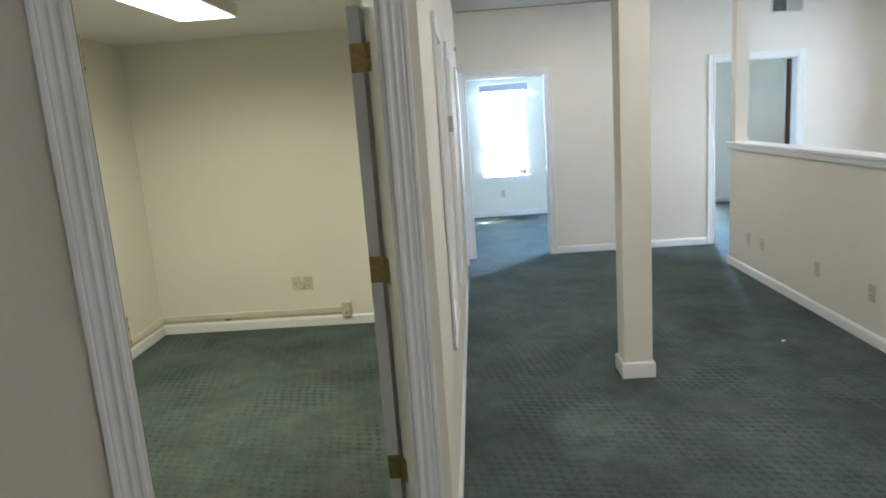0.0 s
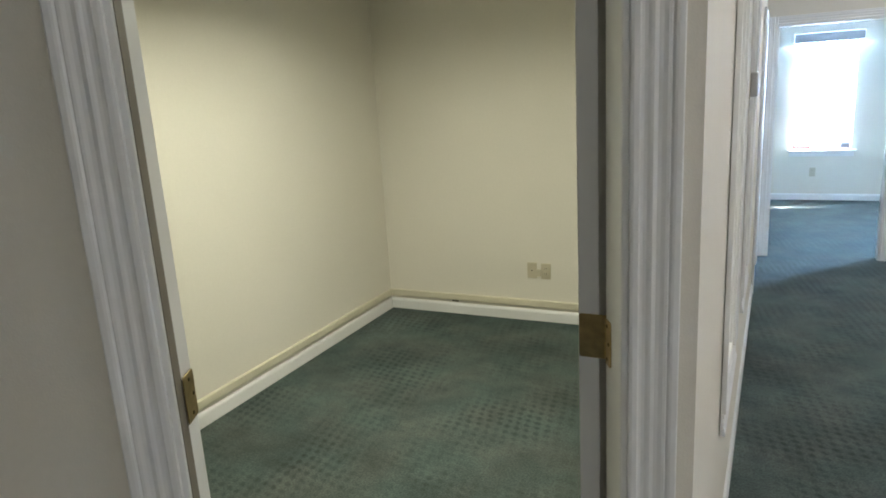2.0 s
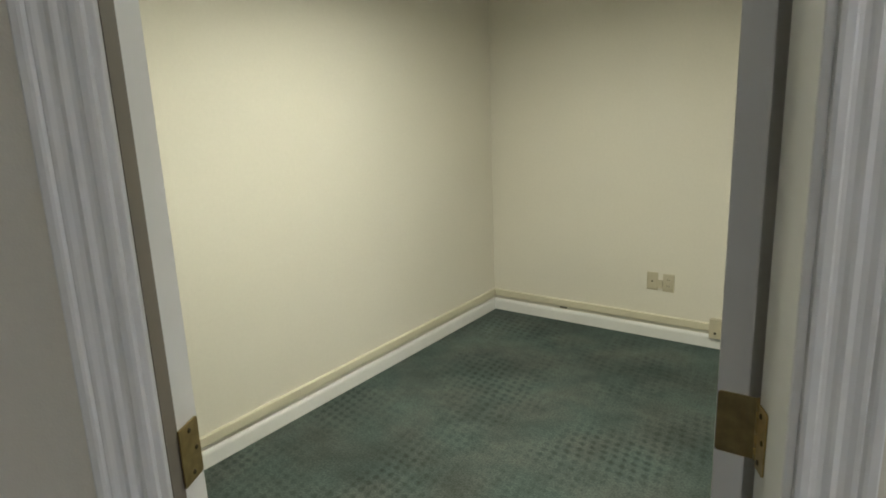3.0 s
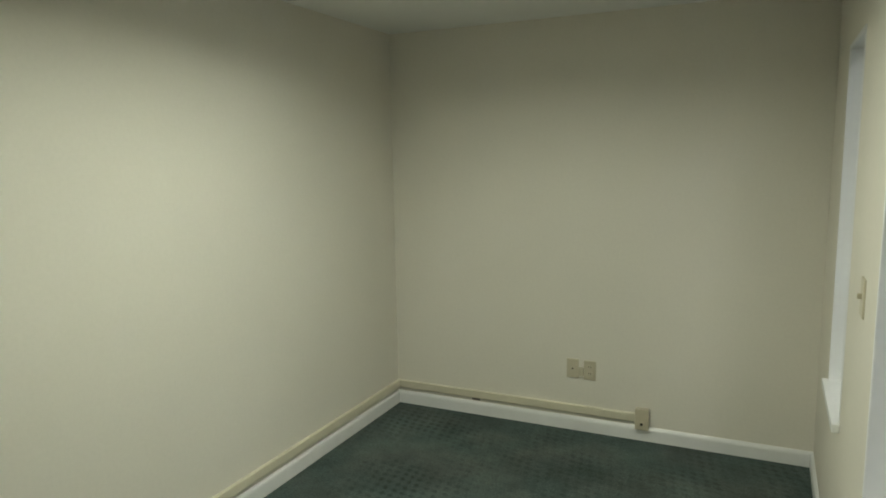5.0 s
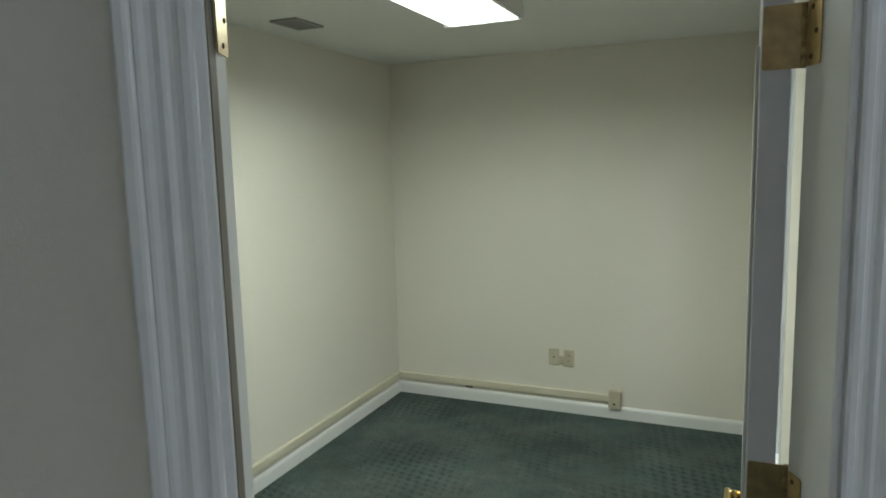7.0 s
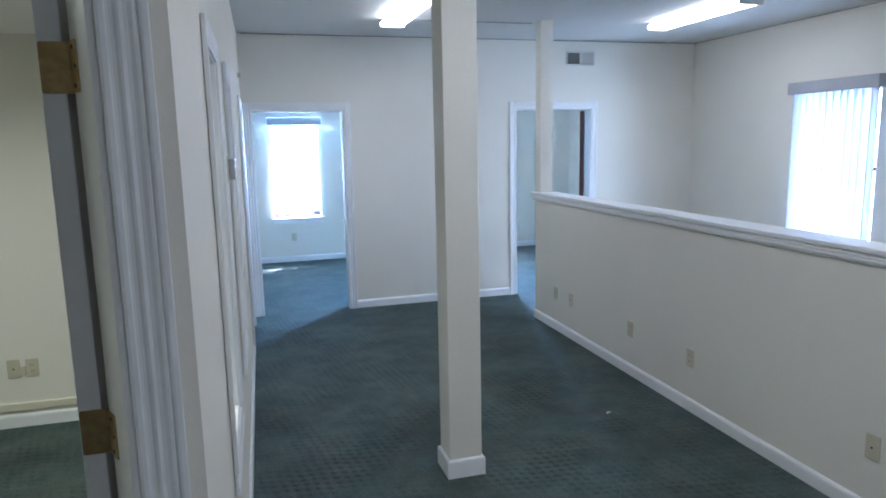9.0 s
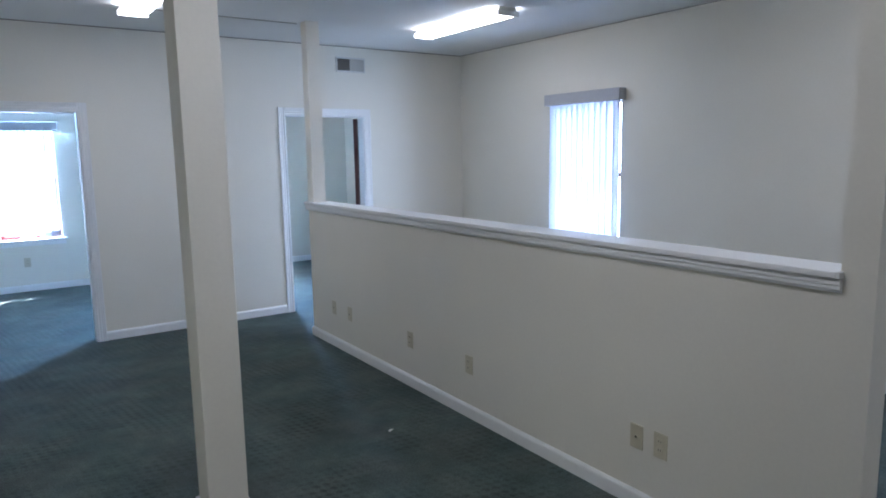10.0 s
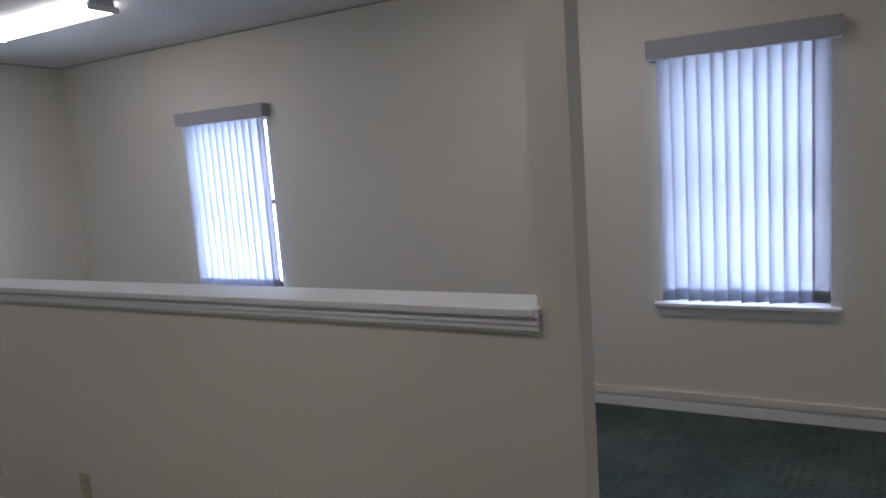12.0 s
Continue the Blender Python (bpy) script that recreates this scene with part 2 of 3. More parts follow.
def wall_mesh(length, height, thick, openings=()):
    """A wall from u = 0 to length along x, front face at y = 0, back at y = thick; openings are (u0, u1, z0, z1)."""
    bm = bmesh.new()
    us = sorted({0.0, length, *[o[0] for o in openings], *[o[1] for o in openings]})
    zs = sorted({0.0, height, *[o[2] for o in openings], *[o[3] for o in openings]})

    def solid(i, j):
        if i < 0 or j < 0 or i >= len(us) - 1 or j >= len(zs) - 1:
            return False
        u, z = (us[i] + us[i + 1]) / 2, (zs[j] + zs[j + 1]) / 2
        return not any(o[0] < u < o[1] and o[2] < z < o[3] for o in openings)

    made = {}

    def v(*c):
        if c not in made:
            made[c] = bm.verts.new(c)
        return made[c]

    for i in range(len(us) - 1):
        for j in range(len(zs) - 1):
            if not solid(i, j):
                continue
            a, c, lo, hi = us[i], us[i + 1], zs[j], zs[j + 1]
            bm.faces.new((v(a, 0, lo), v(c, 0, lo), v(c, 0, hi), v(a, 0, hi)))
            bm.faces.new((v(a, thick, hi), v(c, thick, hi), v(c, thick, lo), v(a, thick, lo)))
            if not solid(i - 1, j):
                bm.faces.new((v(a, thick, lo), v(a, 0, lo), v(a, 0, hi), v(a, thick, hi)))
            if not solid(i + 1, j):
                bm.faces.new((v(c, 0, lo), v(c, thick, lo), v(c, thick, hi), v(c, 0, hi)))
            if not solid(i, j - 1):
                bm.faces.new((v(a, thick, lo), v(c, thick, lo), v(c, 0, lo), v(a, 0, lo)))
            if not solid(i, j + 1):
                bm.faces.new((v(a, 0, hi), v(c, 0, hi), v(c, thick, hi), v(a, thick, hi)))
    return bm


def extrude_profile(profile, length, axis="x"):
    """A moulding: profile is a closed loop of (a, b); it runs along the axis from 0 to length, its a and b on the two others."""
    bm = bmesh.new()
    place = {"x": lambda s, a, b: (s, a, b), "z": lambda s, a, b: (a, b, s)}[axis]
    r0 = [bm.verts.new(place(0, a, b)) for a, b in profile]
    r1 = [bm.verts.new(place(length, a, b)) for a, b in profile]
    n = len(profile)
    for i in range(n):
        bm.faces.new((r0[i], r0[(i + 1) % n], r1[(i + 1) % n], r1[i]))
    bm.faces.new(r0[::-1])
    bm.faces.new(r1)
    return bm


# door and window casing, across its face from the inner edge: beads, coves and a back band
CASE_W = 0.085


def casing_profile(d=0.015):
    w = CASE_W
    k = [(0.0, 0.0), (0.0, 0.55), (0.06, 0.66), (0.16, 0.66), (0.20, 0.50), (0.26, 0.44), (0.33, 0.48), (0.38, 0.62), (0.43, 0.70), (0.48, 0.62),
         (0.52, 0.56), (0.60, 0.62), (0.68, 0.78), (0.74, 0.80), (0.77, 0.70), (0.81, 0.92), (0.86, 1.0), (0.97, 1.0), (1.0, 0.92), (1.0, 0.0)]
    return [(a * w, -b * d) for a, b in k]


def casing_set(parent, u0, u1, z0, z1, face, side=-1):
    """Mitred-looking casing round an opening in a wall's own frame; face is the y of the wall face, side -1 proud towards -y."""
    prof = casing_profile()
    prof = [(a, b * (-side)) for a, b in prof]
    h = z1 - z0 + CASE_W
    flip = [(-a, b) for a, b in prof]
    part("casing", extrude_profile(flip, h, "z"), TRIM, parent, at=pose(u0, face, z0))
    part("casing", extrude_profile(prof, h, "z"), TRIM, parent, at=pose(u1, face, z0))
    part("casing", extrude_profile(prof, u1 - u0 - 0.001, "x"), TRIM, parent, at=Matrix.Translation((u0 + 0.0005, face, z1)) @ Matrix(((1, 0, 0, 0), (0, 0, 1, 0), (0, 1, 0, 0), (0, 0, 0, 1))))


BASE_H = 0.082


def baseboard(name, x0, y0, x1, y1, label="white painted wooden baseboard along the wall", h=BASE_H):
    """Runs from (x0, y0) to (x1, y1), proud to the left of that way."""
    length = math.hypot(x1 - x0, y1 - y0)
    prof = [(0.0, 0.0), (0.014, 0.0), (0.014, h - 0.022), (0.012, h - 0.012), (0.007, h - 0.004), (0.004, h), (0.0, h)]
    ob = structure(name, extrude_profile(prof, length), TRIM, label, "baseboard", pose(x0, y0, 0.002, 0, 0, math.degrees(math.atan2(y1 - y0, x1 - x0))))
    return ob


# ---------------------------------------------------------------- plan
HALL_H, ROOM_H = 2.74, 2.36
XR = 4.86           # corner of the end wall and the outside wall
RIGHT = pose(XR, 7.65, 0, 0, 0, -90)         # outside wall: u runs back along the window bay, y > 0 outwards
W3, W4 = (1.573, 2.427), (5.397, 6.265)        # its windows along u
YE = 7.65            # hall face of the end wall
YF = 10.76           # inner face of the far outside wall
YB = -2.2            # back of the hall
XL = -2.755           # small room, far side
YR = 5.395            # small room, end
LEFT = pose(-0.257, 2.242, 0, 0, 0, 88.95)          # hall-side partition: u runs away along the hall, y > 0 into the small room
DL = 2.83
DIAG = pose(-0.257 - DL * 0.8870, 2.242 - DL * 0.4617, 0, 0, 0, 27.5)   # angled wall with the doorway: u runs towards the corner, y > 0 into the small room
D0, D1, DTOP, DTHICK = 1.856, 2.705, 2.04, 0.09
LWIN = ((0.85, 1.38), (2.05, 2.57))
LDOOR = (4.235, 5.06)
LTH = 0.14
EX = -2.88           # start of the end walls
ED1, ED2, ETOP = (-0.076, 0.815), (2.647, 3.558), 2.03   # doorways in the end wall
FW1, FW2 = (0.215, 0.865), (2.95, 3.65)                  # windows in the far wall

# ---------------------------------------------------------------- structure
structure("floor", box(XL - 0.3, XR + 0.9, YB - 0.2, YF + 0.2, -0.12, 0.0), CARPET, "dark green patterned loop carpet, worn in patches", "carpet")
structure("ground", box(-60, 70, -60, 80, -0.6, -0.5), GROUND, "flat ground outside the building", "ground")
structure("wall_end", wall_mesh(XR - EX + 0.035, HALL_H, 0.12, tuple((a - EX, b - EX, 0, ETOP) for a, b in (ED1, ED2))), WALL,
          "cream painted wall with two doorways", "wall", pose(EX, YE, 0))
structure("wall_right", wall_mesh(13.85, HALL_H, 0.22, ((W3[0] + 3.75, W3[1] + 3.75, 0.68, 2.10), (W4[0] + 3.75, W4[1] + 3.75, 0.68, 2.14))), WALL,
          "cream painted outside wall with two windows", "wall", RIGHT @ pose(-3.75, 0, 0))
structure("wall_far", wall_mesh(XR - EX + 0.035, HALL_H, 0.2, tuple((a - EX, b - EX, 0.645, 2.01) for a, b in (FW1, FW2))), WALL,
          "cream painted outside wall of the end offices", "wall", pose(EX, YF, 0))
structure("wall_back", wall_mesh(XR + 3.26, HALL_H, 0.2), WALL, "plain cream painted wall", "wall", pose(XR + 0.54, YB, 0, 0, 0, 180))
structure("wall_left", wall_mesh(YF - YB + 0.4, HALL_H, 0.13), WALL, "plain cream painted wall of the small office", "wall", pose(XL, YB - 0.2, 0, 0, 0, 90))
structure("wall_room_end", wall_mesh(-0.26 - XL, HALL_H, 0.12), WALL, "cream painted end wall of the small office", "wall", pose(XL, YR, 0))
structure("wall_hall", wall_mesh(5.408, HALL_H, LTH, tuple((a, b, 0.64, 2.02) for a, b in LWIN) + ((LDOOR[0], LDOOR[1], 0, 2.02),)), WALL,
          "cream painted partition with two narrow windows", "wall", LEFT)
structure("wall_angled", wall_mesh(DL - 0.001, HALL_H, DTHICK, ((D0, D1, 0, DTOP),)), WALL, "cream painted angled wall with an open doorway", "wall", DIAG)

structure("ceiling", box(XL - 0.2, XR + 0.9, YB - 0.2, YF + 0.2, HALL_H + 0.002, HALL_H + 0.15), CEIL, "flat white painted ceiling", "ceiling")
bm = bmesh.new()
lo = [bm.verts.new((x, y, ROOM_H)) for x, y in ((XL, 0.97), (-0.32, 2.24), (-0.27, YR), (XL, YR))]
hi = [bm.verts.new((v.co.x, v.co.y, ROOM_H + 0.1)) for v in lo]
bm.faces.new(lo[::-1])
bm.faces.new(hi)
for i in range(4):
    bm.faces.new((lo[i], lo[(i + 1) % 4], hi[(i + 1) % 4], hi[i]))
structure("ceiling_room", bm, CEIL, "lower flat white ceiling of the small office", "ceiling")

# half wall between hall and window bay
HALF = pose(2.408, 2.06, 0, 0, 0, -0.55)      # y runs along the partition away from the camera, x across it
HW, HL, HP, HC = 0.118, 4.612, 0.112, 1.187   # thickness, length, post width, height under the cap
structure("wall_half", wall_mesh(HL, HALL_H, HW, ((HP, HL - HP, HC, HALL_H),)), WALL, "cream painted waist-high partition between two slim posts", "half wall", HALF @ pose(0, HL, 0, 0, 0, -90))
cap = thing("half_wall_cap", HALF, "white painted wooden cap with moulding on the half wall", "wall cap", kind="structure")
part("cap_board", box(-0.034, HW + 0.034, HP + 0.0005, HL - HP - 0.0005, HC + 0.002, HC + 0.026, 0.004), TRIM, cap)
part("cap_nosing", box(-0.034, -0.001, HP - 0.012, HP, HC + 0.002, HC + 0.026, 0.003), TRIM, cap)
part("cap_nosing", box(-0.034, -0.001, HL - HP, HL + 0.035, HC + 0.002, HC + 0.026, 0.003), TRIM, cap)
mould = [(0.001, 0.001), (0.019, 0.001), (0.019, -0.004), (0.023, -0.009), (0.024, -0.019), (0.018, -0.022), (0.020, -0.027), (0.020, -0.036), (0.015, -0.040), (0.014, -0.045), (0.010, -0.048), (0.001, -0.048)]
part("cap_moulding", extrude_profile(mould, HL - HP + 0.040), TRIM, cap, at=pose(0, HP - 0.008, HC, 0, 0, 90))

# dark shrinkage gap under the ceiling
structure("trim", box(-0.12, XR - 0.001, YE - 0.002, YE - 0.0002, HALL_H - 0.008, HALL_H - 0.001), GAP_SHADE, "thin dark gap between wall and ceiling", "trim")
structure("trim", box(0.003, 9.8, -0.002, -0.0002, HALL_H - 0.006, HALL_H - 0.001), GAP_SHADE, "thin dark gap between wall and ceiling", "trim", RIGHT)
structure("trim", box(0.003, 9.8, -0.006, -0.0003, HALL_H - 0.030, HALL_H - 0.007, 0.002), WALL, "thin painted strip under the ceiling", "trim", RIGHT)

structure("trim", box(1.12, 2.44, 6.72, 6.728, HALL_H - 0.003, HALL_H + 0.001), GAP_SHADE, "thin dark seam across the ceiling", "trim")

# column
col = thing("column", pose(0.845, 4.02, 0), "square cream painted column with a white base", "column", kind="structure")
part("shaft", box(-0.086, 0.086, -0.086, 0.086, 0.09, HALL_H, 0.004), WALL, col)
bm = box(-0.100, 0.100, -0.100, 0.100, 0.0, 0.098)
for f in [f for f in bm.faces if all(v.co.z > 0.09 for v in f.verts)]:
    bmesh.ops.bevel(bm, geom=list(f.edges), offset=0.012, segments=3, profile=0.5, affect="EDGES")
part("base", bm, TRIM, col)

# baseboards: proud to the left of the way they run
baseboard("baseboard", XL, YR, XL, 1.0)
baseboard("baseboard", -0.343, YR, XL, YR)
A = LEFT.translation
ux, uy = LEFT.col[0][0], LEFT.col[0][1]
nx, ny = LEFT.col[1][0], LEFT.col[1][1]
baseboard("baseboard", A.x + ux * (LDOOR[0] - 0.09), A.y + uy * (LDOOR[0] - 0.09), A.x + ux * 0.0, A.y)
baseboard("baseboard", A.x + nx * LTH + ux * 0.35, A.y + ny * LTH + uy * 0.35, A.x + nx * LTH + ux * 3.15, A.y + ny * LTH + uy * 3.15)
baseboard("baseboard", ED2[0] - 0.067, YE, ED1[1] + 0.067, YE)
baseboard("baseboard", XR, YE, ED2[1] + 0.067, YE)
for a, b in (((0, -0.014), (0, HL + 0.014)), ((HW, 0), (0, 0)), ((HW, HL + 0.014), (HW, -0.014)), ((0, HL), (HW, HL))):
    p, q = HALF @ Vector((a[0], a[1], 0)), HALF @ Vector((b[0], b[1], 0))
    baseboard("baseboard", p.x, p.y, q.x, q.y, h=0.08)
for u0, u1 in ((9.85, 0.0), (-0.12, -3.5)):
    p, q = RIGHT @ Vector((u0, 0, 0)), RIGHT @ Vector((u1, 0, 0))
    baseboard("baseboard", p.x, p.y, q.x, q.y, h=0.072)
baseboard("baseboard", XR - 0.17, YF, XL, YF)
baseboard("baseboard", XL, YF, XL, YE + 0.12)


# ---------------------------------------------------------------- doorways
def doorway(name, m, u0, u1, top, thick, label, both=True):
    """Jamb boards, stop and casing of an opening in a wall whose own frame is m."""
    d = thing(name, m, label, "doorway", kind="structure")
    j = 0.018
    part("jamb", box(u0 - 0.001, u0 + j, -0.004, thick + 0.004, 0, top, 0.002), TRIM, d)
    part("jamb", box(u1 - j, u1 + 0.001, -0.004, thick + 0.004, 0, top, 0.002), TRIM, d)
    part("jamb", box(u0 + j + 0.0005, u1 - j - 0.0005, -0.004, thick + 0.004, top - j, top + 0.001, 0.002), TRIM, d)
    casing_set(d, u0 + 0.006, u1 - 0.006, 0.0, top - 0.006, -0.0045)
    if both:
        casing_set(d, u0 + 0.006, u1 - 0.006, 0.0, top - 0.006, thick + 0.0045, side=1)
    return d


CASE_W = 0.072
doorway("door_1", pose(EX, YE, 0), ED1[0] - EX, ED1[1] - EX, ETOP, 0.12, "open doorway with white fluted casing to a bright office")
doorway("door_2", pose(EX, YE, 0), ED2[0] - EX, ED2[1] - EX, ETOP, 0.12, "open doorway with white fluted casing behind the half wall")
doorway("door_3", LEFT, LDOOR[0], LDOOR[1], 2.02, LTH, "open doorway with white casing at the hall's end")
CASE_W = 0.090
dd = doorway("door_4", DIAG, D0, D1, DTOP, DTHICK, "open doorway with white fluted casing and brass hinges")
CASE_W = 0.072

# stained door of the office behind the half wall, swung in
od = thing("office_door", pose(3.515, YE + 0.14, 0, 0, 0, -32), "dark red-brown stained wooden door swung open", "door")
part("leaf", box(-0.022, 0.022, 0.0, 0.80, 0.012, 2.0, 0.003), BROWN, od)


# ---------------------------------------------------------------- narrow windows in the hall partition
def sidelight(u0, u1):
    z0, z1 = 0.64, 2.02
    w = thing("window_inner", LEFT, "narrow interior window with white casing and sill", "window", "hall windows", "structure")
    for a, b in ((u0 - 0.001, u0 + 0.015), (u1 - 0.015, u1 + 0.001)):
        part("jamb", box(a, b, -0.003, LTH + 0.003, z0, z1, 0.002), TRIM, w)
    part("head", box(u0 + 0.0155, u1 - 0.0155, -0.003, LTH + 0.003, z1 - 0.015, z1 + 0.001), TRIM, w)
    casing_set(w, u0 + 0.006, u1 - 0.006, z0 + 0.002, z1 - 0.006, -0.0035, -1)
    part("sill", box(u0 + 0.0155, u1 - 0.0155, -0.003, LTH + 0.003, z0 - 0.001, z0 + 0.015, 0.002), TRIM, w)
    low = [(-a, b) for a, b in casing_profile()]
    part("casing", extrude_profile(low, u1 - u0 + 2 * CASE_W - 0.012), TRIM, w, at=Matrix.Translation((u0 + 0.006 - CASE_W, -0.0035, z0)) @ Matrix(((1, 0, 0, 0), (0, 0, 1, 0), (0, 1, 0, 0), (0, 0, 0, 1))))
    part("stool", box(u0 - 0.012, u1 + 0.012, LTH + 0.0005, LTH + 0.026, z0 - 0.018, z0 + 0.0145, 0.004), TRIM, w)
    g = part("pane", box(u0 + 0.0155, u1 - 0.0155, 0.067, 0.072, z0 + 0.016, z1 - 0.0155), GLASS, w)
    g.visible_shadow = False
    return w


for a, b in LWIN:
    sidelight(a, b)


# ---------------------------------------------------------------- outside windows and their vertical blinds
def outside_window(name, m, w, z0, z1, label):
    """m: x along the wall, y outwards through it, from the opening's corner at floor level."""
    t = thing(name, m, label, "window", kind="structure")
    f = 0.045
    for nm, bx in (("window_frame", (0.001, f, 0.10, 0.16, z0, z1)), ("window_frame", (w - f, w - 0.001, 0.10, 0.16, z0, z1)),
                   ("window_frame", (f + 0.0005, w - f - 0.0005, 0.10, 0.16, z0 + 0.001, z0 + f)), ("window_frame", (f + 0.0005, w - f - 0.0005, 0.10, 0.16, z1 - f, z1 - 0.001)),
                   ("window_frame", (f + 0.0005, w - f - 0.0005, 0.105, 0.155, (z0 + z1) / 2 - 0.02, (z0 + z1) / 2 + 0.02))):
        part(nm, box(*bx, 0.003), RED, t)
    g = part("pane", box(f, w - f, 0.128, 0.132, z0 + f, z1 - f), GLASS, t)
    g.visible_shadow = False
    part("window_sill", box(-0.055, w + 0.055, -0.05, 0.099, z0 - 0.024, z0 + 0.002, 0.006), TRIM, t)
    part("apron", box(-0.035, w + 0.035, -0.015, -0.0005, z0 - 0.082, z0 - 0.0245, 0.004), TRIM, t)
    return t


def vertical_blind(m, w, z0, z1, label, reach=1.0, tilt=28.0, lifted=(), start=0.0):
    t = thing("vertical_blind", m, label, "blind", "vertical blinds")
    part("valance", box(-0.05, w + 0.05, -0.095, -0.001, z1 - 0.042, z1 + 0.065, 0.006), VALANCE, t, "grey padded valance")
    part("headrail", box(-0.02, w + 0.02, -0.065, -0.025, z1 - 0.035, z1 - 0.0155, 0.003), STEEL, t)
    n = round((w * reach - 0.01) / 0.072)
    step = (w * reach - 0.085) / (n - 1)
    lifted = dict(lifted)
    for i in range(n):
        bm = bmesh.new()
        h0, h1 = z0 + 0.022 + lifted.get(i, 0.0) + random.uniform(-0.004, 0.006), z1 - 0.036
        rows = []
        for k in range(7):
            a = (k / 6 - 0.5) * 0.089
            b = 0.006 * (1 - (2 * k / 6 - 1) ** 2)
            rows.append((bm.verts.new((a, b, h0)), bm.verts.new((a, b, h0 + 0.05)), bm.verts.new((a, b, h1))))
        for k in range(6):
            for q in range(2):
                bm.faces.new((rows[k][q], rows[k + 1][q], rows[k + 1][q + 1], rows[k][q + 1]))
        bmesh.ops.solidify(bm, geom=bm.faces[:], thickness=0.0012)
        last = i == n - 1
        ang = -8.0 if last else tilt + random.uniform(-6, 6)
        s = part("slat", bm, SLAT_THIN if last else SLAT, t, smooth=True, at=pose(start + 0.042 + i * step, -0.045, 0, 0, 0, ang))
        part("bottom_weight", box(-0.042, 0.042, 0.0075, 0.0085, h0 + 0.002, h0 + 0.07), VALANCE if last else SLAT, s)
    return t


WIN_L = "window with a dark red frame and white sill behind blinds"
BL_L = "white vertical slat blind, closed, glowing with daylight"
mA = pose(FW1[0], YF, 0)
outside_window("window_1", mA, 0.65, 0.645, 2.01, WIN_L)
vertical_blind(mA, 0.65, 0.645, 2.01, BL_L, 0.96, tilt=15.0, lifted=((0, 0.05), (1, 0.16), (2, 0.06), (5, 0.06)))
mB = pose(FW2[0], YF, 0)
outside_window("window_2", mB, 0.70, 0.645, 2.01, WIN_L)
m1 = RIGHT @ pose(W3[0], 0, 0)
outside_window("window_3", m1, W3[1] - W3[0], 0.68, 2.10, WIN_L)
vertical_blind(m1, W3[1] - W3[0], 0.68, 2.10, BL_L, 1.03)
m2 = RIGHT @ pose(W4[0], 0, 0)
outside_window("window_4", m2, W4[1] - W4[0], 0.68, 2.14, WIN_L)
vertical_blind(m2, W4[1] - W4[0], 0.68, 2.14, BL_L, 1.0)


# ---------------------------------------------------------------- ceiling lamps and vents
def wrap_lamp(x0, x1, y0, y1, top, depth, glow, label, sides=True):
    gap = 0.036 if sides else 0.018
    t = thing("ceiling_light", pose((x0 + x1) / 2, (y0 + y1) / 2, top), label, "lamp", "ceiling lights")
    w, l = (x1 - x0) / 2, (y1 - y0) / 2
    part("housing", box(-w * 0.82, w * 0.82, -l + 0.012, l - 0.012, -gap - 0.004, -0.0005), VENTM, t)
    bm = bmesh.new()
    prof = [(-w, -gap), (-w, -depth + 0.022), (-w + 0.02, -depth + 0.004), (-w + 0.04, -depth), (w - 0.04, -depth), (w - 0.02, -depth + 0.004), (w, -depth + 0.022), (w, -gap)]
    r = [[bm.verts.new((a, s, b)) for a, b in prof] for s in (-l + 0.013, l - 0.013)]
    for i in range(len(prof) - 1):
        if sides or 2 <= i <= 4:
            bm.faces.new((r[0][i], r[0][i + 1], r[1][i + 1], r[1][i]))
    if not sides:
        for a, b in ((-w, -w + 0.019), (w - 0.019, w)):
            part("side_rail", box(a, b, -l + 0.013, l - 0.013, -depth + 0.006, -0.001, 0.002), VENTM, t)
    part("diffuser", bm, glow, t, "glowing ribbed white diffuser")
    for s in (-l, l - 0.012):
        part("end_cap", box(-w - 0.003, w + 0.003, s, s + 0.012, -depth - 0.003, -gap + 0.006, 0.003), TRIM, t)
    return t


wrap_lamp(3.49, 3.70, 5.28, 6.50, HALL_H, 0.068, GLOW_HALL, "lit fluorescent wraparound lamp fixed to the ceiling")
wrap_lamp(1.03, 1.24, 5.49, 6.71, HALL_H, 0.068, GLOW_HALL, "lit fluorescent wraparound lamp fixed to the ceiling")
# unseen fill lamps, added to brighten the half wall, floor and window bay
wrap_lamp(1.02, 1.245, 2.12, 3.34, HALL_H, 0.068, GLOW_FILL, "unseen ceiling lamp added as fill light")
wrap_lamp(3.48, 3.71, 1.95, 3.17, HALL_H, 0.068, GLOW_BAY_FILL, "unseen ceiling lamp added as fill light")
# unseen pair added at the hall's back to lighten the angled wall
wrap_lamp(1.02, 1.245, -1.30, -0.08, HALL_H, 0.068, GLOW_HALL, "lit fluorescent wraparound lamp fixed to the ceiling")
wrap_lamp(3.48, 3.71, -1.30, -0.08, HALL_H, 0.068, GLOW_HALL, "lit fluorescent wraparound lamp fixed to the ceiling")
wrap_lamp(-1.745, -1.38, 2.83, 4.05, ROOM_H, 0.075, GLOW_ROOM, "lit wide fluorescent lamp on the small office ceiling", sides=False)

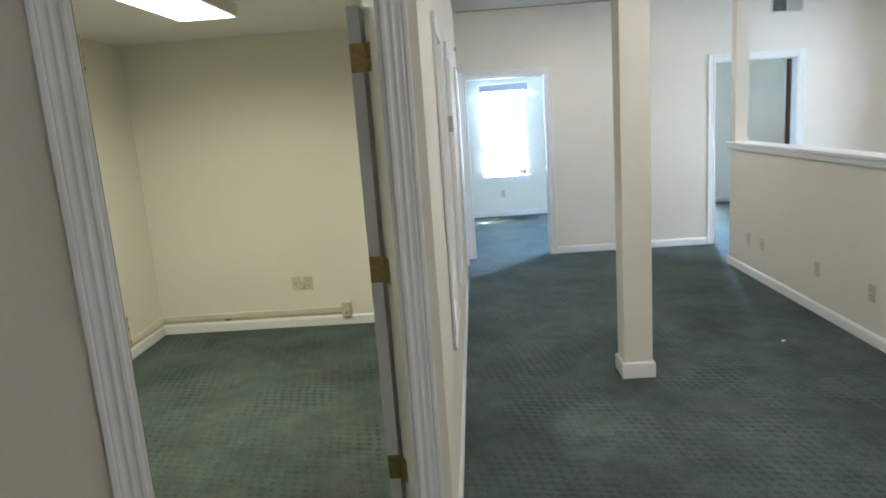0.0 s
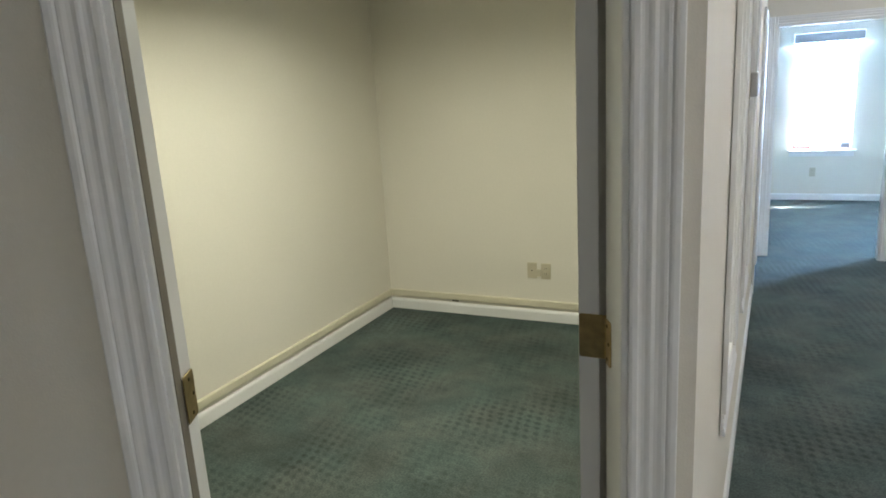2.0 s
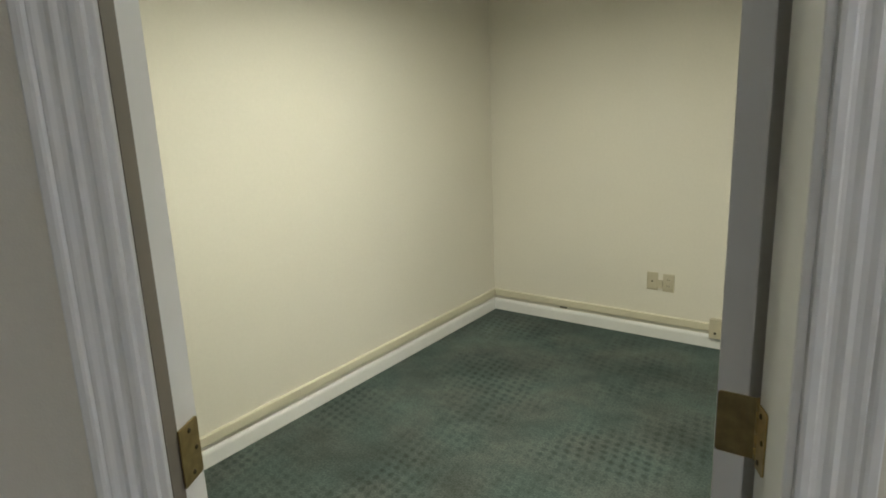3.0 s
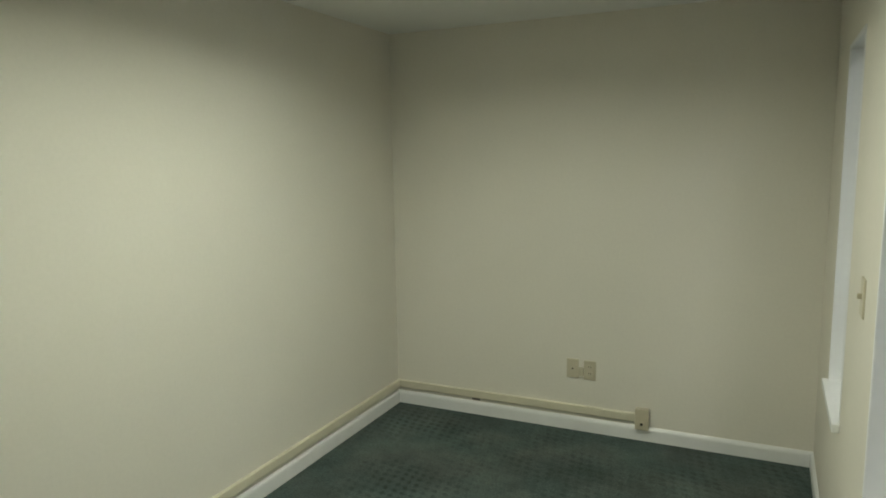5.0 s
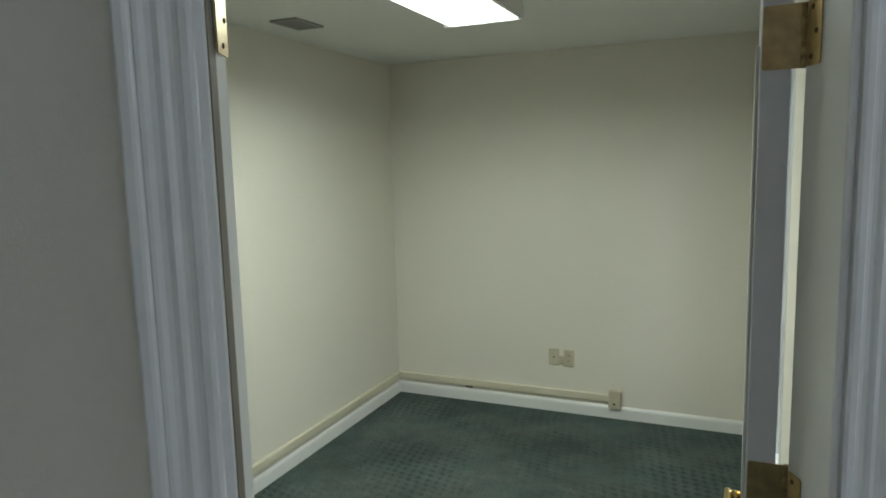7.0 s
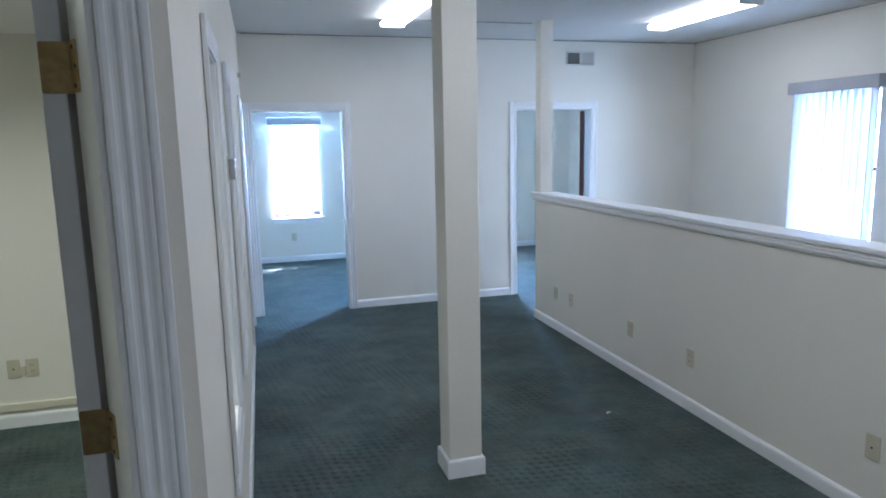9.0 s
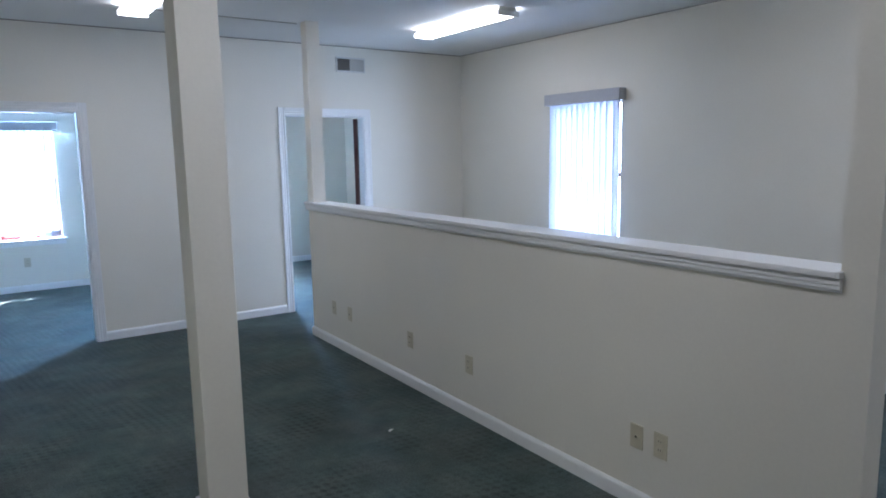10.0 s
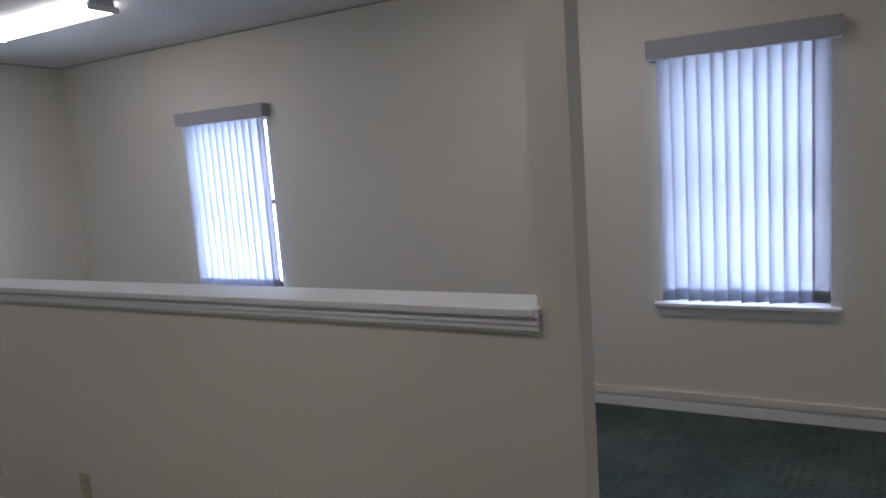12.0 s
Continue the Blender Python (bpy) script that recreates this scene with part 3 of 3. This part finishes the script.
v = thing("wall_vent", pose(3.412, YE, 2.553), "grey metal air vent high on the wall", "vent")
for bx in ((-0.17, 0.17, -0.012, -0.0005, 0.06, 0.077), (-0.17, 0.17, -0.012, -0.0005, -0.077, -0.06), (-0.17, -0.152, -0.012, -0.0005, -0.0595, 0.0595), (0.152, 0.17, -0.012, -0.0005, -0.0595, 0.0595), (-0.008, 0.008, -0.012, -0.0005, -0.0595, 0.0595)):
    part("frame", box(*bx, 0.002), VENTM, v)
part("backing", box(-0.1515, 0.1515, -0.003, -0.0006, -0.059, 0.059), SLOT, v)
for side in (-1, 1):
    for i in range(12):
        part("slat", box(-0.0012, 0.0012, -0.006, 0.006, -0.058, 0.058), VENTM, v, at=pose(side * 0.08 + (i - 5.5) * 0.0118, -0.009, 0, 0, 0, 52 if side > 0 else -24))
v = thing("ceiling_vent", pose(-2.47, 3.93, ROOM_H), "small grey metal vent in the ceiling", "vent")
part("backing", box(-0.058, 0.058, -0.098, 0.098, -0.003, -0.0006), SLOT, v)
for bx in ((-0.075, -0.0585, -0.115, 0.115), (0.0585, 0.075, -0.115, 0.115), (-0.058, 0.058, -0.115, -0.0985), (-0.058, 0.058, 0.0985, 0.115)):
    part("frame", box(*bx, -0.01, -0.0005, 0.002), VENTG, v)
for i in range(6):
    part("slat", box(-0.0010, 0.0010, -0.097, 0.097, -0.008, 0.004), VENTG, v, at=pose(-0.045 + i * 0.018, 0, -0.004, 0, 35, 0))


# ---------------------------------------------------------------- brass hinges and the narrow door
def leaf_plate(w, h):
    bm = box(0.0, w, -0.0022, 0.0, -h / 2, h / 2)
    es = [e for e in bm.edges if abs(e.verts[0].co.y - e.verts[1].co.y) > 0.001 and e.verts[0].co.x > w / 2]
    bmesh.ops.bevel(bm, geom=es, offset=0.0045, segments=3, profile=0.5, affect="EDGES")
    return bm


def add_screws(parent, pts):
    for x, z in pts:
        bm = bmesh.new()
        bmesh.ops.create_cone(bm, cap_ends=True, segments=10, radius1=0.0042, radius2=0.0030, depth=0.0016, matrix=Matrix.Translation((x, -0.0030, z)) @ Matrix.Rotation(radians(90), 4, 'X'))
        part("screw", bm, SCREW, parent)


HINGE_H = 0.092
HINGE_Z = (0.41, 1.148, 1.848)
HINGE_Z_LEFT = (0.35, 1.11, 1.87)

# right leaf of the pair, swung in beside the partition
PIN_R = DIAG @ Vector((D1 - 0.012, DTHICK + 0.012, 0))
door = thing("narrow_door", Matrix.Translation(PIN_R) @ pose(0, 0, 0, 0, 0, 89.0), "narrow white painted door swung open into the office", "door")
leaf = part("leaf", box(0.004, 0.415, 0.018, 0.060, 0.012, 2.01, 0.002), DOORPAINT, door)
for z0, z1 in ((0.22, 0.85), (1.05, 1.85)):
    part("panel", box(0.075, 0.345, 0.0605, 0.066, z0, z1, 0.005), DOORPAINT, leaf)
hd = part("handle", box(0.285, 0.325, 0.0605, 0.066, 0.90, 1.02, 0.003), POLISHED, door, "polished brass lever handle")
bm = bmesh.new()
bmesh.ops.create_cone(bm, cap_ends=True, segments=14, radius1=0.009, radius2=0.009, depth=0.03, matrix=Matrix.Translation((0.305, 0.078, 0.985)) @ Matrix.Rotation(radians(90), 4, 'X'))
part("spindle", bm, POLISHED, hd, smooth=True)
bm = box(0.195, 0.315, 0.084, 0.097, 0.977, 0.995)
bmesh.ops.bevel(bm, geom=bm.edges[:], offset=0.005, segments=3, profile=0.5, affect="EDGES")
part("lever", bm, POLISHED, hd, smooth=True)
# shade of the left jamb's recess, laid on as a dark strip
part("jamb_shade", box(D0 + 0.018, D0 + 0.0200, 0.004, 0.034, 0.004, DTOP - 0.02), GAP_SHADE, dd, "dark strip standing in for shade in the jamb recess")
for z, zl in zip(HINGE_Z, HINGE_Z_LEFT):
    h = part("hinge", leaf_plate(0.054, HINGE_H), BRASS, door, "worn brass butt hinge", at=pose(0.002, 0.004, z, 0, 0, 90))
    add_screws(h, ((0.030, 0.034), (0.044, 0.0), (0.030, -0.034)))
    bm = bmesh.new()
    for k in range(5):
        bmesh.ops.create_cone(bm, cap_ends=True, segments=12, radius1=0.0062, radius2=0.0062, depth=HINGE_H / 5 - 0.001, matrix=Matrix.Translation((0, 0, (k - 2) * HINGE_H / 5)))
    part("knuckle", bm, BRASS, h, smooth=True, at=pose(-0.002, -0.003, 0))
    # jamb-side leaves
    j = part("hinge", leaf_plate(0.030, HINGE_H), BRASS, dd, "worn brass hinge leaf on the jamb", at=pose(D1 - 0.0182, DTHICK - 0.002, z, 0, 0, -90))
    add_screws(j, ((0.010, 0.034), (0.020, 0.0), (0.010, -0.034)))
    j = part("hinge", leaf_plate(0.052, HINGE_H), BRASS, dd, "worn brass hinge leaf on the jamb", at=pose(D0 + 0.0225, DTHICK - 0.060, zl, 0, 0, 90))
    add_screws(j, ((0.026, 0.034), (0.040, 0.0), (0.026, -0.034)))


# ---------------------------------------------------------------- plates, raceways, small things
def plate(m, label, kind, group=""):
    """A wall plate in its own frame: x across, z up, y < 0 proud of the wall."""
    t = thing("outlet" if kind != "switch" else "light_switch", m, label, "outlet" if kind != "switch" else "switch", group)
    bm = box(-0.035, 0.035, -0.006, -0.0003, -0.057, 0.057)
    bmesh.ops.bevel(bm, geom=[e for e in bm.edges if all(q.co.y < -0.005 for q in e.verts)], offset=0.003, segments=2, profile=0.5, affect="EDGES")
    part("cover", bm, IVORY, t)
    if kind == "duplex":
        for s in (-1, 1):
            f = part("socket", box(-0.017, 0.017, -0.0085, -0.006, s * 0.0195 - 0.014, s * 0.0195 + 0.014, 0.002), IVORY, t)
            for dx in (-0.006, 0.006):
                part("slot", box(dx - 0.0012, dx + 0.0012, -0.0092, -0.0084, s * 0.0195 - 0.002, s * 0.0195 + 0.007), SLOT, f)
    elif kind == "jack":
        f = part("socket", box(-0.009, 0.009, -0.0085, -0.006, -0.008, 0.008, 0.001), IVORY, t)
        part("slot", box(-0.005, 0.005, -0.0092, -0.0084, -0.005, 0.004), SLOT, f)
    elif kind == "switch":
        part("toggle", box(-0.005, 0.005, -0.018, -0.006, -0.004, 0.012, 0.002), IVORY, t)
    return t


for v, k in ((4.154, "jack"), (3.857, "jack"), (2.913, "duplex"), (2.222, "duplex"), (0.938, "jack"), (0.807, "duplex")):
    plate(HALF @ pose(0, v, 0.338, 0, 0, -90), "ivory plastic wall plate on the half wall", k, "half wall plates")
plate(pose(0.46, YF, 0.363), "ivory outlet below the office window", "duplex")
plate(LEFT @ pose(1.65, LTH, 1.19, 0, 0, 180), "ivory toggle light switch beside the doorway", "switch")
plate(pose(-1.589, YR, 0.375), "ivory telephone plate on the small office wall", "jack", "paired plates")
plate(pose(-1.488, YR, 0.372), "ivory outlet on the small office wall", "duplex", "paired plates")
bm = box(-1.553, -1.524, YR - 0.012, YR - 0.0005, 0.335, 0.385, 0.002)
tagged(part("bridge_plate", bm, IVORY), "small ivory connector between two wall plates", "outlet")

RP = [(0.0, 0.0), (0.016, 0.0), (0.019, 0.004), (0.019, 0.044), (0.016, 0.048), (0.0, 0.048)]


def raceway(x0, y0, x1, y1, z, label, material=RACEWAY):
    length = math.hypot(x1 - x0, y1 - y0)
    return tagged(part("cable_raceway", extrude_profile(RP, length), material, at=pose(x0, y0, z, 0, 0, math.degrees(math.atan2(y1 - y0, x1 - x0)))), label, "raceway")


raceway(XL, YR - 0.0195, XL, 1.4, 0.108, "cream surface cable raceway above the baseboard")
raceway(-1.225, YR, XL, YR, 0.108, "cream surface cable raceway above the baseboard")
structure("trim", box(-2.225, -2.172, YR - 0.008, YR - 0.0005, 0.092, 0.1075, 0.002), GAP_SHADE, "short dark gap between raceway and baseboard", "trim")
p, q = RIGHT @ Vector((9.8, 0, 0)), RIGHT @ Vector((4.92, 0, 0))
raceway(p.x, p.y, q.x, q.y, 0.078, "cream surface cable raceway above the baseboard", WALL)
t = thing("raceway_box", pose(-1.187, YR, 0.135), "cream surface-mounted outlet box ending the raceway", "outlet")
part("body", box(-0.037, 0.037, -0.042, -0.015, -0.06, 0.06, 0.004), IVORY, t)
part("back", box(-0.034, 0.034, -0.0155, -0.0003, -0.035, 0.057), IVORY, t)
part("socket", box(-0.010, 0.010, -0.045, -0.0415, -0.035, -0.012, 0.001), IVORY, t)
part("slot", box(-0.007, 0.007, -0.046, -0.0445, -0.032, -0.018), SLOT, t)

t = thing("thermostat", LEFT @ pose(1.72, 0, 1.60), "small metal thermostat on the hall wall", "thermostat")
part("back_plate", box(-0.045, 0.045, -0.012, -0.0005, -0.055, 0.055, 0.003), IVORY, t)
part("cover", box(-0.036, 0.036, -0.042, -0.0125, -0.046, 0.046, 0.006), STEEL, t, "brushed metal cover")
t = thing("wall_sensor", LEFT @ pose(4.85, 0, 2.30), "tiny dark sensor high on the hall wall", "sensor")
part("body", box(-0.016, 0.016, -0.03, -0.0005, -0.02, 0.02, 0.004), IVORY, t)

bm = bmesh.new()
vs = [bm.verts.new(c) for c in ((-0.022, -0.006, 0.0), (0.0, -0.012, 0.008), (0.024, -0.002, 0.0), (0.02, 0.009, 0.0), (-0.004, 0.006, 0.010), (-0.02, 0.008, 0.002))]
bm.faces.new((vs[0], vs[1], vs[4], vs[5]))
bm.faces.new((vs[1], vs[2], vs[3], vs[4]))
bmesh.ops.solidify(bm, geom=bm.faces[:], thickness=0.0008)
tagged(part("paper_scrap", bm, PAPER, at=pose(1.939, 4.403, 0.001, 0, 0, 20)), "small crumpled white scrap on the carpet", "paper scrap")
